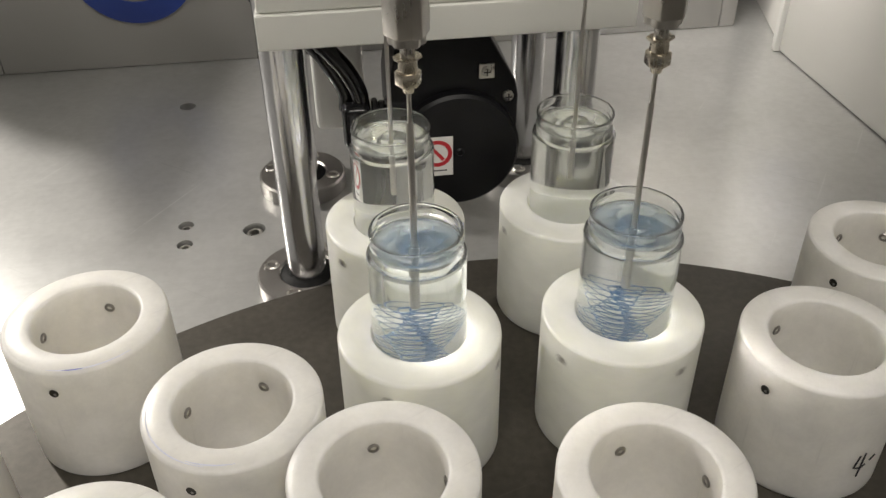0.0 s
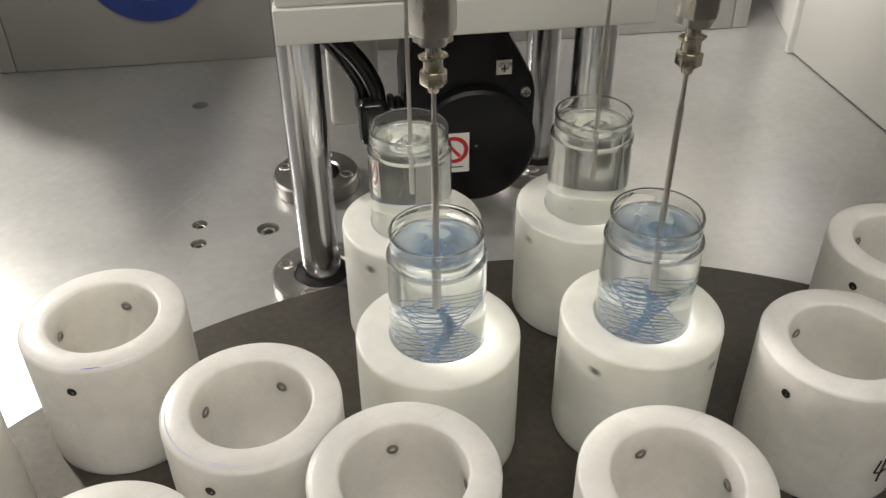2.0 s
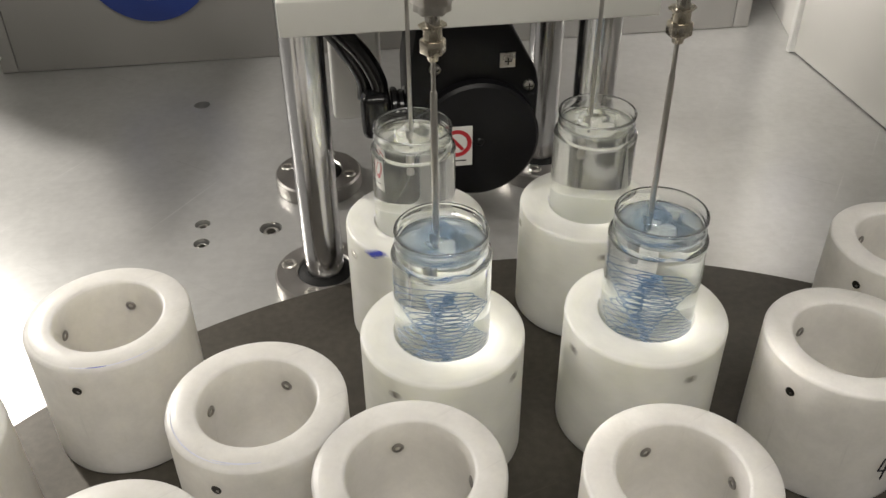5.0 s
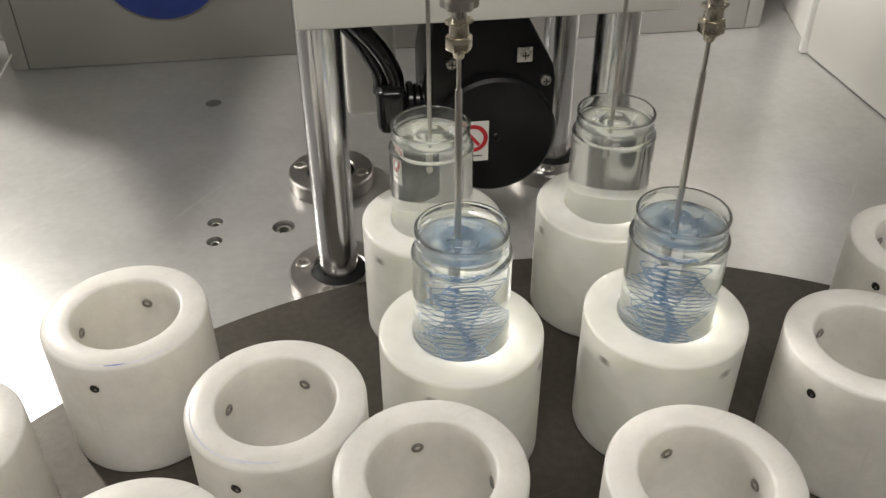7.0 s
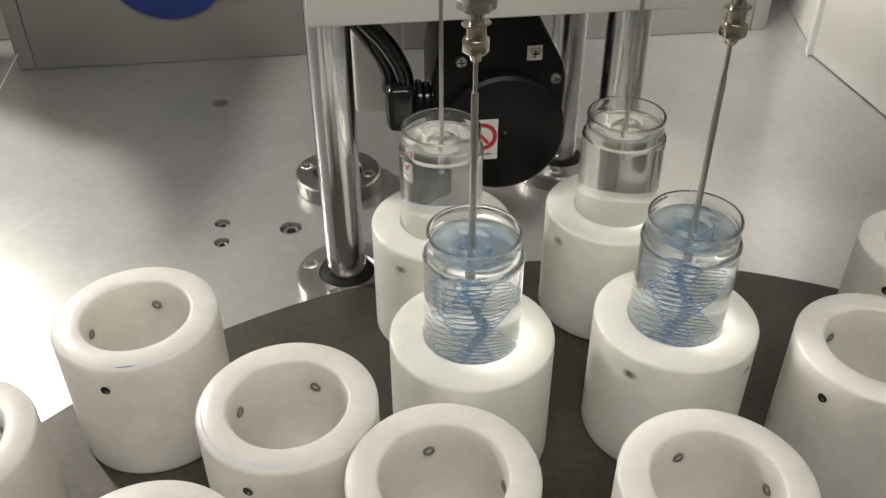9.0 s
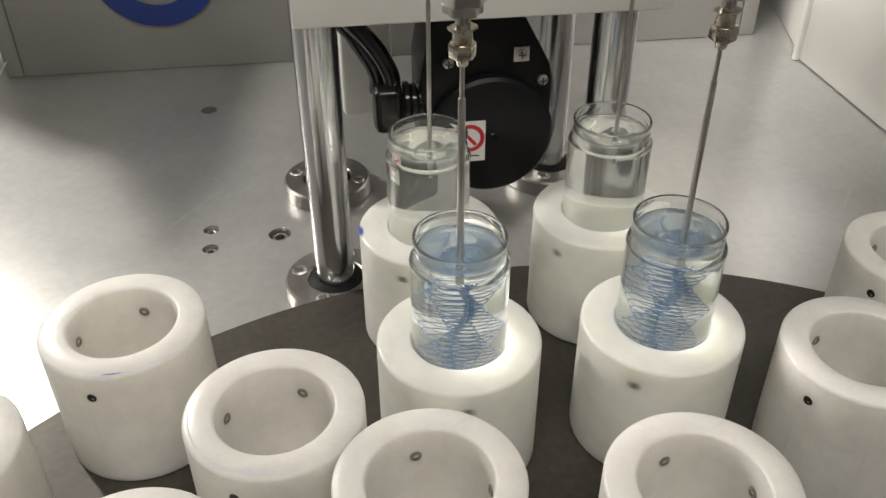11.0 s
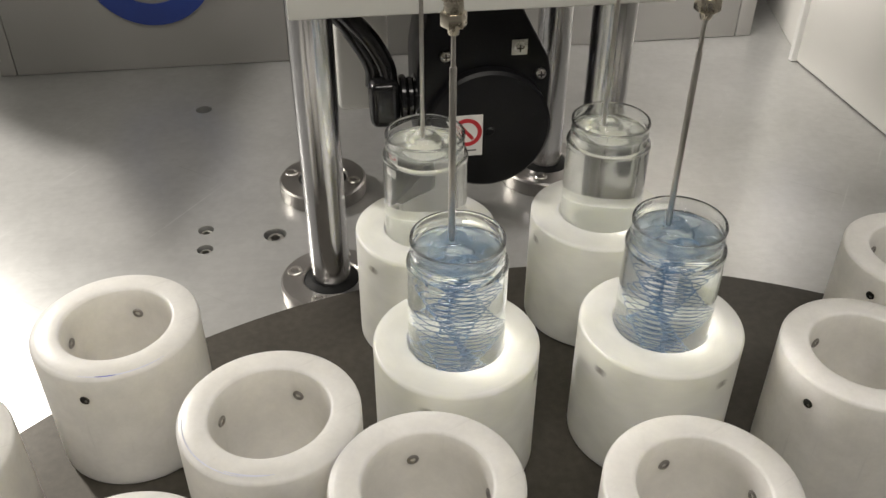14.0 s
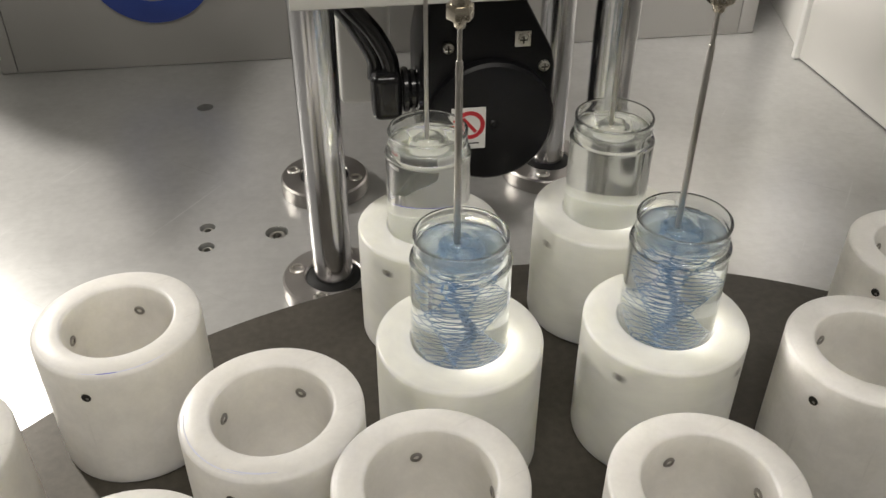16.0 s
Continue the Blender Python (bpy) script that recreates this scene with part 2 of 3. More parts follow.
TURN = 7.4  # the machine's heading, degrees
U = Vector((math.cos(radians(TURN)), math.sin(radians(TURN)), 0))
V = Vector((-math.sin(radians(TURN)), math.cos(radians(TURN)), 0))
BED = -10.0  # top of the machine bed; the turntable's top is 0
LIFT = 0.00087  # metres a second by which the lift carriage climbs
RISE = 0.000976  # and the needles
SPIN = 0.875  # seconds a turn of the jar holders
STROKE = 1.796  # seconds of a needle stroke, to and fro
END = 16.0

# ---- structure ----
bed = tagged(part("floor", box(bmesh.new(), -700, 700, -600, 900, BED - 20, BED), M_ALU), "scuffed brushed aluminium machine bed plate with screw holes", "machine bed", kind="structure")
HOLES = ((-132.4, 464.2, 4.6), (-106.2, 341.2, 3.6), (-103.5, 325.9, 3.6), (-73.7, 337.3, 5.2))
drill = bmesh.new()
for hx, hy, hr in HOLES:
    bmesh.ops.transform(drill, matrix=Matrix.Translation((hx, hy, 0)), verts=bmesh.ops.create_cone(drill, cap_ends=True, segments=40, radius1=hr, radius2=hr, depth=16, matrix=Matrix.Translation((0, 0, BED)))["verts"])
cut(bed, drill)


def socket_screw(parent, m, r=3.4, h=3.0, mat=None, name="screw"):
    """A cap screw with a six-sided socket."""
    ob = part(name, turned([(r * 0.52, h - r * 0.7), (r * 0.55, h - 0.1), (r * 0.62, h), (r * 0.86, h), (r, h - r * 0.14), (r, 0), (0, 0), (0, h - r * 0.7)][::-1], 24), mat or M_STEEL, parent, m=m)
    part("socket", prism(bmesh.new(), ngon(r * 0.56, 6), h - r * 0.7 - 0.05, h - r * 0.55), M_DARK, ob)
    return ob


for k, (hx, hy, hr) in enumerate(HOLES):
    s = empty("bed_screw_or_plug", at(hx, hy, BED - 8), "steel socket screw sunk in a counterbored hole, a dark plug for shade in the open one", "screw", "screws sunk in the bed")
    # the first hole is open: a dark plug stands in for its shade
    socket_screw(s, at(0, 0, 0), hr * (0.74 if k else 0.92), 6.4 if k else 3.0, None if k else M_DARK, "head")


def wall(name, p, q, z0, z1, thick, mat, label):
    """A panel from p to q, its front face on that line, its back away from the camera."""
    a, b = Vector((*p, 0)), Vector((*q, 0))
    length, ang = (b - a).length, math.degrees(math.atan2(b.y - a.y, b.x - a.x))
    return tagged(part(name, box(bmesh.new(), 0, length, 0, thick, z0, z1, 0.8, 2), mat, m=at(p[0], p[1], 0, 0, 0, ang)), label, "wall panel", kind="structure")


wall("wall_back", (-256, 510.6), (204.3, 570.1), BED + 0.2, 420, 20, M_BACK_SHADED, "grey-white painted sheet metal back panel of the machine, darkened for shade")
wall("wall_back_edge", (204.7, 570.2), (215.6, 571.6), BED + 0.2, 420, 20, M_BACK_SHADED, "narrow grey-white end strip of the back panel, darkened for shade")
wall("wall_back_side", (-266.0, 509.3), (-256.35, 510.55), BED + 0.2, 420, 20, M_BACK_SHADED, "narrow grey-white end strip beyond a vertical seam, darkened for shade")
# panels behind the corner gaps are coloured dark in place of shade
wall("wall_recess_left", (-700, 520), (-250, 560), BED + 0.5, 420, 20, M_SHADE, "panel behind the corner gap, coloured dark in place of shade")
tagged(part("sill_strip", box(bmesh.new(), -0.5, 0.5, -60, 5, 0.4, 1.4, 0.3, 2), M_CEIL, m=at(-263.3, 505.0, 0, 0, 0, 9.8)), "thin white edge strip at the side opening", "edge strip", kind="structure")
wall("wall_right", (231.5, 531), (330, -120), BED + 0.8, 420, 18, M_PAINT, "grey-white painted sheet metal side panel")
wall("wall_recess", (150, 640), (420, 660), BED + 0.5, 420, 20, M_SHADE, "panel behind the corner gap, coloured dark in place of shade")
wall("wall_recess_side", (247, 640), (236, 545), BED + 0.5, 420, 10, M_PAINT, "grey panel turning into the corner gap")
tagged(part("corner_strip", box(bmesh.new(), -2.2, 2.2, -2, 2, BED + 0.6, 420, 0.5, 2), M_CEIL, m=at(230.2, 529.5, 0, 0, 0, TURN)), "bright white edge strip of the side panel", "edge strip", kind="structure")

# blue ring sign on the back panel
ring = bmesh.new()
prof = [(25.2, 0), (38.3, 0), (38.3, 1.0), (25.2, 1.0)]
lathe(ring, prof, 96, True)
tagged(part("ring_sign", ring, M_BLUE, m=at(-167.2, 520.9, 57.3, 90, 0, TURN)), "blue enamel ring mark on the back panel", "sign")

ring = lathe(bmesh.new(), prof, 96, True)
tagged(part("ring_sign", ring, M_BLUE, m=at(238.6, 480, 92, 90, 0, -81.4)), "blue enamel ring mark on the side panel", "sign")

# room round the machine
for name, x0, x1, y0, y1 in (("wall_north", -2600, 2600, 2600, 2700), ("wall_south", -2600, 2600, -2700, -2600), ("wall_east", 2600, 2700, -2700, 2700), ("wall_west", -2700, -2600, -2700, 2700)):
    tagged(part(name, box(bmesh.new(), x0, x1, y0, y1, -900, 1400), M_WALL, smooth=False), "plain light grey laboratory wall", "room wall", kind="structure")
tagged(part("ceiling", box(bmesh.new(), -2700, 2700, -2700, 2700, 1401, 1500), M_CEIL, smooth=False), "plain white laboratory ceiling", "ceiling", kind="structure")
tagged(part("ground", box(bmesh.new(), -2700, 2700, -2700, 2700, -1000, -901), M_WALL, smooth=False), "plain grey laboratory floor", "room floor", kind="structure")
stand = box(bmesh.new(), -690, 690, -590, 890, -899, BED - 20.5, 4, 2)
tagged(part("machine_base", stand, M_PAINT), "grey-white painted cabinet under the machine bed", "machine cabinet", kind="structure")
for cx, cy in ((0.05, -0.55),):
    f = empty("ceiling_light", pose(cx, cy, 1.375), "white fluorescent ceiling light fitting", "ceiling light")
    part("frame", box(bmesh.new(), -630, 630, -180, 180, 0, 24, 3, 2), M_CEIL, f)
    part("diffuser", box(bmesh.new(), -600, 600, -150, 150, -8, -0.5, 2, 2), M_TUBE, f)

# fitting of the added fill panel, out of view overhead
lp = empty("fill_panel", look((0.1408, 0.0588, 0.8857), (0.02, 0.25, 0)), "unseen white fill panel added over the machine", "lamp panel")
part("housing", box(bmesh.new(), -262, 262, -122, 122, 2, 26, 4, 3), M_CEIL, lp)
for wx in (-200, 200):
    part("hanger", turned([(0, 26), (1.5, 26), (1.5, 548), (0, 548)], 10), M_STEEL, lp, m=at(wx, 0, 0))

# turntable
tagged(part("turntable", turned([(0, -9.9), (254.9, -9.9), (255.9, -9), (255.9, -0.6), (255.3, 0), (0, 0)], 220), M_DISC, m=at(56.4, 43.4, 0)), "large dark grey brushed steel turntable disc", "turntable")

# ---- holder cups ----


def set_screw(parent, ang, z, r_out, r_in, r=1.75, mat=None, outer=True):
    """A grub screw through a cup's wall: outer socket and inner tip."""
    a = radians(ang)
    if r_in:
        tip = part("screw_tip", turned([(0, -0.5), (r * 0.45, -0.5), (r * 0.48, 0.45), (r * 0.8, 0.5), (r * 0.98, 0.2), (r, -4)], 20), M_FLANGE, parent,
                   m=at(math.cos(a) * r_in, math.sin(a) * r_in, z - 1.6, 0, -90, ang))
        part("socket", prism(bmesh.new(), ngon(r * 0.44, 6), -0.45, -0.3), M_DARK, tip)
    if not outer:
        return
    o = part("set_screw", turned([(0, 0.02), (r * 0.6, 0.03), (r * 0.8, 0.05), (r * 0.85, -0.2), (r * 0.85, -6)], 20), mat or M_DARK, parent,
             m=at(math.cos(a) * (r_out + 0.12), math.sin(a) * (r_out + 0.12), z, 0, 90, ang))
    part("socket", prism(bmesh.new(), ngon(r * 0.28, 6), 0.02, 0.07), M_FLANGE, o, m=at(0.3, 0.35, 0))


def cup_body(h, bore, edge=1.0, deep=8.0):
    ro = 25.0
    prof = [(0, 0), (ro - 0.8, 0), (ro, 0.8), (ro, h - 1.5)] + arc(ro - 1.3, h - 1.5, 1.3, 0, 75, 5)[1:] + [(ro - 1.7, h - 0.10), (ro - 1.85, h)]
    if bore:
        prof += arc(bore + edge, h - edge, edge, 90, 180, 4) + [(bore, deep + 1), (bore - 1, deep), (0, deep)]
    else:
        prof += [(0, h)]
    return turned(prof, 96)


def mark_ring(parent, r, z, a0, a1, w, mat, name="pen_mark", n=24):
    """A pen stroke that runs along a rim."""
    bm = bmesh.new()
    lo, hi = [], []
    for i in range(n + 1):
        a = radians(a0 + (a1 - a0) * i / n)
        ww = w * (0.35 + 0.65 * math.sin(math.pi * i / n))
        lo.append(bm.verts.new(((r - ww) * math.cos(a), (r - ww) * math.sin(a), z)))
        hi.append(bm.verts.new(((r + ww) * math.cos(a), (r + ww) * math.sin(a), z)))
    for i in range(n):
        bm.faces.new((lo[i], lo[i + 1], hi[i + 1], hi[i]))
    return part(name, bm, mat, parent)


def side_stroke(parent, r, pts, w, mat, name="pen_mark"):
    """A pen stroke on a cup's side; points are (angle, height)."""
    bm = bmesh.new()
    line = [Vector((r * math.cos(radians(a)), r * math.sin(radians(a)), z)) for a, z in pts]
    tube(bm, line, w, 6)
    return part(name, bm, mat, parent)


CUP_H, PED_H = 45.8, 45.8
CUPS = {
    "a": (-98.6, 210.0), "b": (-46.2, 172.5), "c": (-3.3, 147.6), "d": (65.4, 145.3), "e": (127.1, 195.2),
    "f": (165.4, 244.5), "g": (-72.6, 121.4), "h": (-136.4, 158.1)}
# headings of each cup's grub screws; those that end short of the outer face are given as (heading, False)
SCREWS = {"a": (-98, (88, False), (174, False)), "b": (-108, (72, False), (160, False), (-20, False)), "c": ((104, False), 194, -76, (14, False)),
          "d": ((108, False), (17, False), -162, -73), "e": (-147, (121, False), -20), "f": (-147, (120, False), 60), "g": (90, 210, -30), "h": (-60, 60, 180)}
for key, (x, y) in CUPS.items():
    extra = {"a": ", blue pen line", "b": ", blue rim marks", "e": ", handwritten mark"}.get(key, "")
    cup = empty("holder_cup", at(x, y, 0.02), "empty white plastic holder cup with grub screws" + extra, "holder cup", "empty holder cups on the turntable")
    part("body", cup_body(CUP_H, 16.5), M_HDPE, cup)
    for a in SCREWS[key]:
        if isinstance(a, tuple):
            set_screw(cup, a[0], 37.3, 25.0, 16.5, outer=False)
        else:
            set_screw(cup, a, 37.3, 25.0, 16.5)
    if key == "a":
        mark_ring(cup, 24.0, CUP_H - 0.05, -100, -40, 0.30, M_FAINTMARK)
        mark_ring(cup, 24.0, CUP_H - 0.03, -88, -74, 0.22, M_INKMARK)
    if key == "b":
        mark_ring(cup, 23.2, CUP_H + 0.03, 185, 262, 0.22, M_FAINTMARK)
        mark_ring(cup, 22.6, CUP_H + 0.03, 248, 282, 0.30, M_FAINTMARK)
    if key == "e":
        side_stroke(cup, 25.02, [(-72, 19.5), (-74.5, 14.5), (-69, 13.7), (-65, 14.8)], 0.35, M_BLACKMARK)
        side_stroke(cup, 25.02, [(-68, 20.0), (-68.5, 15.5), (-69.5, 10.0)], 0.35, M_BLACKMARK)
        side_stroke(cup, 25.02, [(-62, 15.7), (-57, 17.1)], 0.35, M_BLACKMARK)

# ---- spinning holders and jars ----
JARS = ((5.4, 201.7), (68.5, 208.9), (-3.8, 262.3), (59.5, 271.1))
PED_AT = ((7.5, -85), (7.5, -119), (7.5, -111), (7.5, -136))  # seconds, heading of a grub screw then
pedestals, jars = [], []
for i, (x, y) in enumerate(JARS):
    ped = empty("spinning_holder", at(x, y, 0.02), "white plastic jar holder on the turntable" + (" with a blue ink smudge" if i == 2 else ""), "jar holder", "spinning jar holders")
    part("body", cup_body(PED_H, 14.75, 0.4, 23.8), M_HOLDER, ped)
    for k in range(4):
        set_screw(ped, 90 * k, 38.6, 25.0, 0, 1.6, M_FLANGE)
    if i == 2:
        # heading of the smudge: at the far side of the screw pattern
        base = 186 - (0.5 - PED_AT[2][0]) / SPIN * 360 - PED_AT[2][1]
        bm = bmesh.new()
        for (r, z), a0, a1 in (((24.0, 45.55), 0, 7), ((24.55, 45.25), -3, 9), ((24.9, 44.75), -6, 6), ((25.0, 44.1), -8, 2), ((25.0, 43.4), -5, 0)):
            tube(bm, [(r * math.cos(radians(base + a)), r * math.sin(radians(base + a)), z) for a in np.linspace(a0, a1, 8)], 0.38, 6)
        part("ink_smudge", bm, M_INKMARK, ped, "blue ink smudge")
    pedestals.append(ped)

NECK, RIM, BODY_R = 29.4, 37.0, 14.4  # jar heights above its foot, and radius
LEVEL = 32.0


FOOT = -18.0  # the jars stand this deep in their holders


def jar_glass():
    o = [(0, FOOT + 0.25), (10, FOOT + 0.2), (11, FOOT)] + arc(BODY_R - 1.2, FOOT + 1.2, 1.2, -90, 0, 5)
    o += [(BODY_R, NECK - 2.0), (BODY_R + 0.1, NECK - 1.5), (BODY_R + 0.12, NECK - 0.9), (BODY_R - 0.1, NECK - 0.3), (13.6, NECK), (13.25, NECK + 0.4)]
    z = NECK + 3.0
    o += [(13.2, z - 0.8), (13.36, z - 0.2), (13.36, z + 0.4), (13.2, z + 1.0)]
    o += [(13.2, RIM - 1.4), (13.4, RIM - 1.1)] + arc(12.9, RIM - 0.5, 0.5, 0, 180, 6)
    o += [(12.4, NECK + 0.6), (12.6, NECK - 0.6), (13.2, NECK - 1.8), (13.4, NECK - 3.0), (13.4, FOOT + 2.2)] + arc(12.4, FOOT + 2.2, 1.0, 0, -90, 4) + [(0, FOOT + 1.2)]
    return turned(o, 96)


def gel(level):
    """The jar's filling: it laps 0.1 mm into the glass, and its face is drawn into folds round the needle."""
    prof = [(0, FOOT + 1.1), (12.4, FOOT + 1.1)] + arc(12.4, FOOT + 2.2, 1.1, -90, 0, 4)[1:] + [(13.5, NECK - 3.0), (13.3, NECK - 1.8), (12.7, NECK - 0.6), (12.5, NECK + 0.6), (12.5, level + 0.5)]
    bm = turned(prof, 72)
    edge = [v for v in bm.verts if abs(v.co.z - (level + 0.5)) < 1e-4]
    edge.sort(key=lambda v: math.atan2(v.co.y, v.co.x))
    prev = edge
    radii = [11.7, 11.0, 10, 9, 8, 7, 6, 5, 4, 3, 2, 1.2]
    for r in radii:
        cur = []
        for v in edge:
            a = math.atan2(v.co.y, v.co.x)
            x, y = r * math.cos(a), r * math.sin(a)
            menis = 0.5 * math.exp(-(12.4 - r) / 0.5)
            ripple = noise.noise(Vector((x * 0.22, y * 0.22, 3.1))) * 0.2 + noise.noise(Vector((x * 0.5, y * 0.5, 8.0))) * 0.03
            trough = -0.12 * math.exp(-((math.hypot(x - 1.5, y) - 5.5) / 1.7) ** 2) * (0.6 + 0.4 * math.cos(a - 0.7))
            fade = min(1, (12.4 - r) / 3.0)
            cur.append(bm.verts.new((x, y, level + menis + (ripple + trough) * fade)))
        for k in range(len(edge)):
            l = (k + 1) % len(edge)
            bm.faces.new((prev[k], prev[l], cur[l], cur[k]))
        prev = cur
    mid = bm.verts.new((0, 0, level + sum(v.co.z - level for v in prev) / len(prev)))
    for k in range(len(prev)):
        bm.faces.new((prev[k], prev[(k + 1) % len(prev)], mid))
    return bm


def gel_mound():
    """The low swell of gel that the needle drags along, with a dimple in it."""
    prof = [(5.6, -0.35), (5.0, 0.1), (4.5, 0.75), (4.0, 1.4), (3.6, 1.65), (3.2, 1.5), (2.6, 0.85), (1.9, 0.25), (1.1, 0.08), (0, 0.1)]
    bm = turned(prof, 48)
    for v in bm.verts:
        v.co.z += 0.25 * noise.noise(Vector((v.co.x * 0.35, v.co.y * 0.35, 1.7)))
    return bm


def swing(t):
    """The needles' offset from the jars' axes at t seconds, in mm: to and fro at an even speed."""
    p = (t / STROKE + 0.084 / (2 * math.pi) + 0.25) % 1
    s = 1 - 4 * abs(p - 0.5)
    return 1.11 * s, 0.4 - 8.6 * s


LEAN = (-1.4, -1.1, 0.0, 0.0)  # how far each tip stands off its jar's axis across the stroke, mm
TIP0 = 13.4  # height of the needle tips over the jars' feet at the start, mm
INK_STEP = 0.1
INK_FROM = -31.5


def spin_angle(i, t):
    t0, a0 = PED_AT[i]
    return a0 + 360 * (t - t0) / SPIN


def strand(i, t0, t1, n):
    """The dye laid down between two times, in the space of the turning jar."""
    out = []
    for k in range(n + 1):
        t = t0 + (t1 - t0) * k / n
        x, y = swing(t)
        x += LEAN[i]
        a = -radians(spin_angle(i, t))
        out.append(Vector((x * math.cos(a) - y * math.sin(a), x * math.sin(a) + y * math.cos(a), TIP0 + RISE * 1000 * t)))
    return out


def thickness(points, dt):
    """The strand is thicker where the needle crosses the gel more slowly."""
    out = []
    for k in range(len(points)):
        a, b = points[max(k - 1, 0)], points[min(k + 1, len(points) - 1)]
        v = (b - a).length / (dt * (min(k + 1, len(points) - 1) - max(k - 1, 0)))
        out.append(min(0.6, 0.12 * (65 / max(v, 0.5)) ** 0.8))
    return out


ink_pieces, mounds = [], []
for i, (x, y) in enumerate(JARS):
    dyed = i < 2
    jar = empty("glass_jar", at(x, y, PED_H + 0.05), "screw-neck glass jar of clear gel" + (" with a blue dye helix" if dyed else " on a white holder"), "glass jar", "glass jars on the spinning holders")
    g = part("glass", jar_glass(), M_GLASS, jar)
    g.visible_shadow = False
    f = part("gel", gel(LEVEL), M_BLUEGEL if dyed else M_LIQUID, jar, "clear gel with a rippled surface")
    f.visible_shadow = False
    swell = part("gel_swell", gel_mound(), f.data.materials[0], jar, "swell of gel round the needle")
    swell.visible_shadow = False
    mounds.append(swell)
    if dyed:
        bm = bmesh.new()
        laid = strand(i, INK_FROM, 0.0, 3150)
        tube(bm, laid, thickness(laid, 0.01), 5)
        film = turned([(0, LEVEL - 2.2), (6, LEVEL - 1.9), (10, LEVEL - 1.2), (12.25, LEVEL - 0.6)], 64)
        part("dye_film", film, M_FILM, jar, "thin haze of blue dye under the gel's surface").visible_shadow = False
        part("dye_strand", bm, M_INK, jar, "blue dye strand wound into a helix")
        for k in range(int(END / INK_STEP)):
            t0 = k * INK_STEP
            pts = strand(i, t0, t0 + INK_STEP + 0.004, 10)
            mid = pts[5].copy()
            bm = tube(bmesh.new(), [p - mid for p in pts], thickness(pts, 0.0104), 6)
            ink_pieces.append((t0 + INK_STEP, mid, part("dye_thread", bm, M_INK, jar)))
    else:
        rnd = random.Random(7 + i)
        for _ in range(7):
            a, z = rnd.uniform(0, 6.28), rnd.uniform(-2, 26)
            b = bmesh.new()
            bmesh.ops.create_icosphere(b, subdivisions=2, radius=rnd.uniform(0.25, 0.6))
            o = part("bubble", b, M_GLASS, jar, m=at(13.0 * math.cos(a), 13.0 * math.sin(a), z))
            o.visible_shadow = False
        film = turned([(0, LEVEL - 2.2), (6, LEVEL - 1.9), (10, LEVEL - 1.2), (12.25, LEVEL - 0.6)], 64)
        part("gel_skin", film, M_HAZE, jar, "milky skin under the gel's surface").visible_shadow = False
    jars.append(jar)

# ---- added fill lamps at the back corners, one with a blocking plate ----
sl = empty("corner_fill", look((-0.3510, 0.4556, 0.2409), (-0.09, 0.29, 0.0)), "unseen lamp added for light from the side opening, over a blocking plate", "strip light")
part("housing", box(bmesh.new(), -28, 28, -28, 28, 1.5, 14, 3, 3), M_CEIL, sl)
# unseen plate, outlined to block the left lamp and edge its bed patch
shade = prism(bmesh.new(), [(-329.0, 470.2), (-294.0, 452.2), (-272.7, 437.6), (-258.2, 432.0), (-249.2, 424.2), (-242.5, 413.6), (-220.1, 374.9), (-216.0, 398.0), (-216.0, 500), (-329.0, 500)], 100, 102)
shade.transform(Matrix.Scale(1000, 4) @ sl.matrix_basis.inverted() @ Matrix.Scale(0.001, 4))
part("shade", shade, M_SHADE, sl, "unseen dark grey plate added to block lamp light", smooth=False)
sl = empty("corner_fill", look((0.1645, 0.4992, 0.1504), (0.235, 0.60, 0.10)), "unseen fill lamp added to brighten the back corner", "strip light")
part("housing", box(bmesh.new(), -34, 34, -18, 18, 1, 12, 3, 3), M_CEIL, sl)

# ---- guide rods ----
RODS = ((-43.5, 295.0, 42), (-55.0, 375.5, 42), (64.7, 309.0, 42), (55.5, 390.0, 46))
for x, y, d in RODS:
    rod = empty("guide_rod", at(x, y, BED), "polished steel guide rod in a bolted steel flange", "guide rod", "guide rods of the lift")
    part("shaft", turned([(0, 0.2), (8, 0.2), (8, 330), (7.5, 330.5), (0, 330.5)], 48), M_CHROME, rod)
    part("flange", turned([(11.5, 0), (d / 2 - 0.5, 0), (d / 2, 0.5), (d / 2, 7.2), (d / 2 - 0.8, 8), (12.2, 8), (11.5, 7.4)], 72, True), M_FLANGE, rod)
    part("seal", turned([(8.05, 1), (11.45, 1), (11.45, 7.0), (9.5, 8.4), (8.05, 8.8)], 48, True), M_RUBBER, rod)
    for k in range(4):
        a = radians(167 + 90 * k)
        socket_screw(rod, at(15.9 * math.cos(a), 15.9 * math.sin(a), 6.0), 3.3, 2.8)

# ---- lift carriage: plates, motor, cables ----
# its own axes: x along the machine, y into it, z up from the underside of the plate
CAR_AT = (-48.2, 281.0, 101.4)
lift = empty("lift_carriage", at(*CAR_AT, 0, 0, TURN), "cream painted lift plate carrying a black motor, sliding on steel rods", "lift carriage")
part("lower_plate", box(bmesh.new(), 0, 132.5, 0, 125, 0, 12.6, 0.7, 3), M_PLATE, lift)
# upper plate, extended up and back out of view to block light
part("upper_plate_and_blocker", box(bmesh.new(), 0.8, 131.5, 1.2, 218, 12.65, 260, 1.2, 3), M_PLATE, lift)
part("hanging_bracket", box(bmesh.new(), 15.5, 38, 70, 76, -69, -0.1, 2.8, 3), M_PAINT, lift, "light grey bracket hanging from the plate")
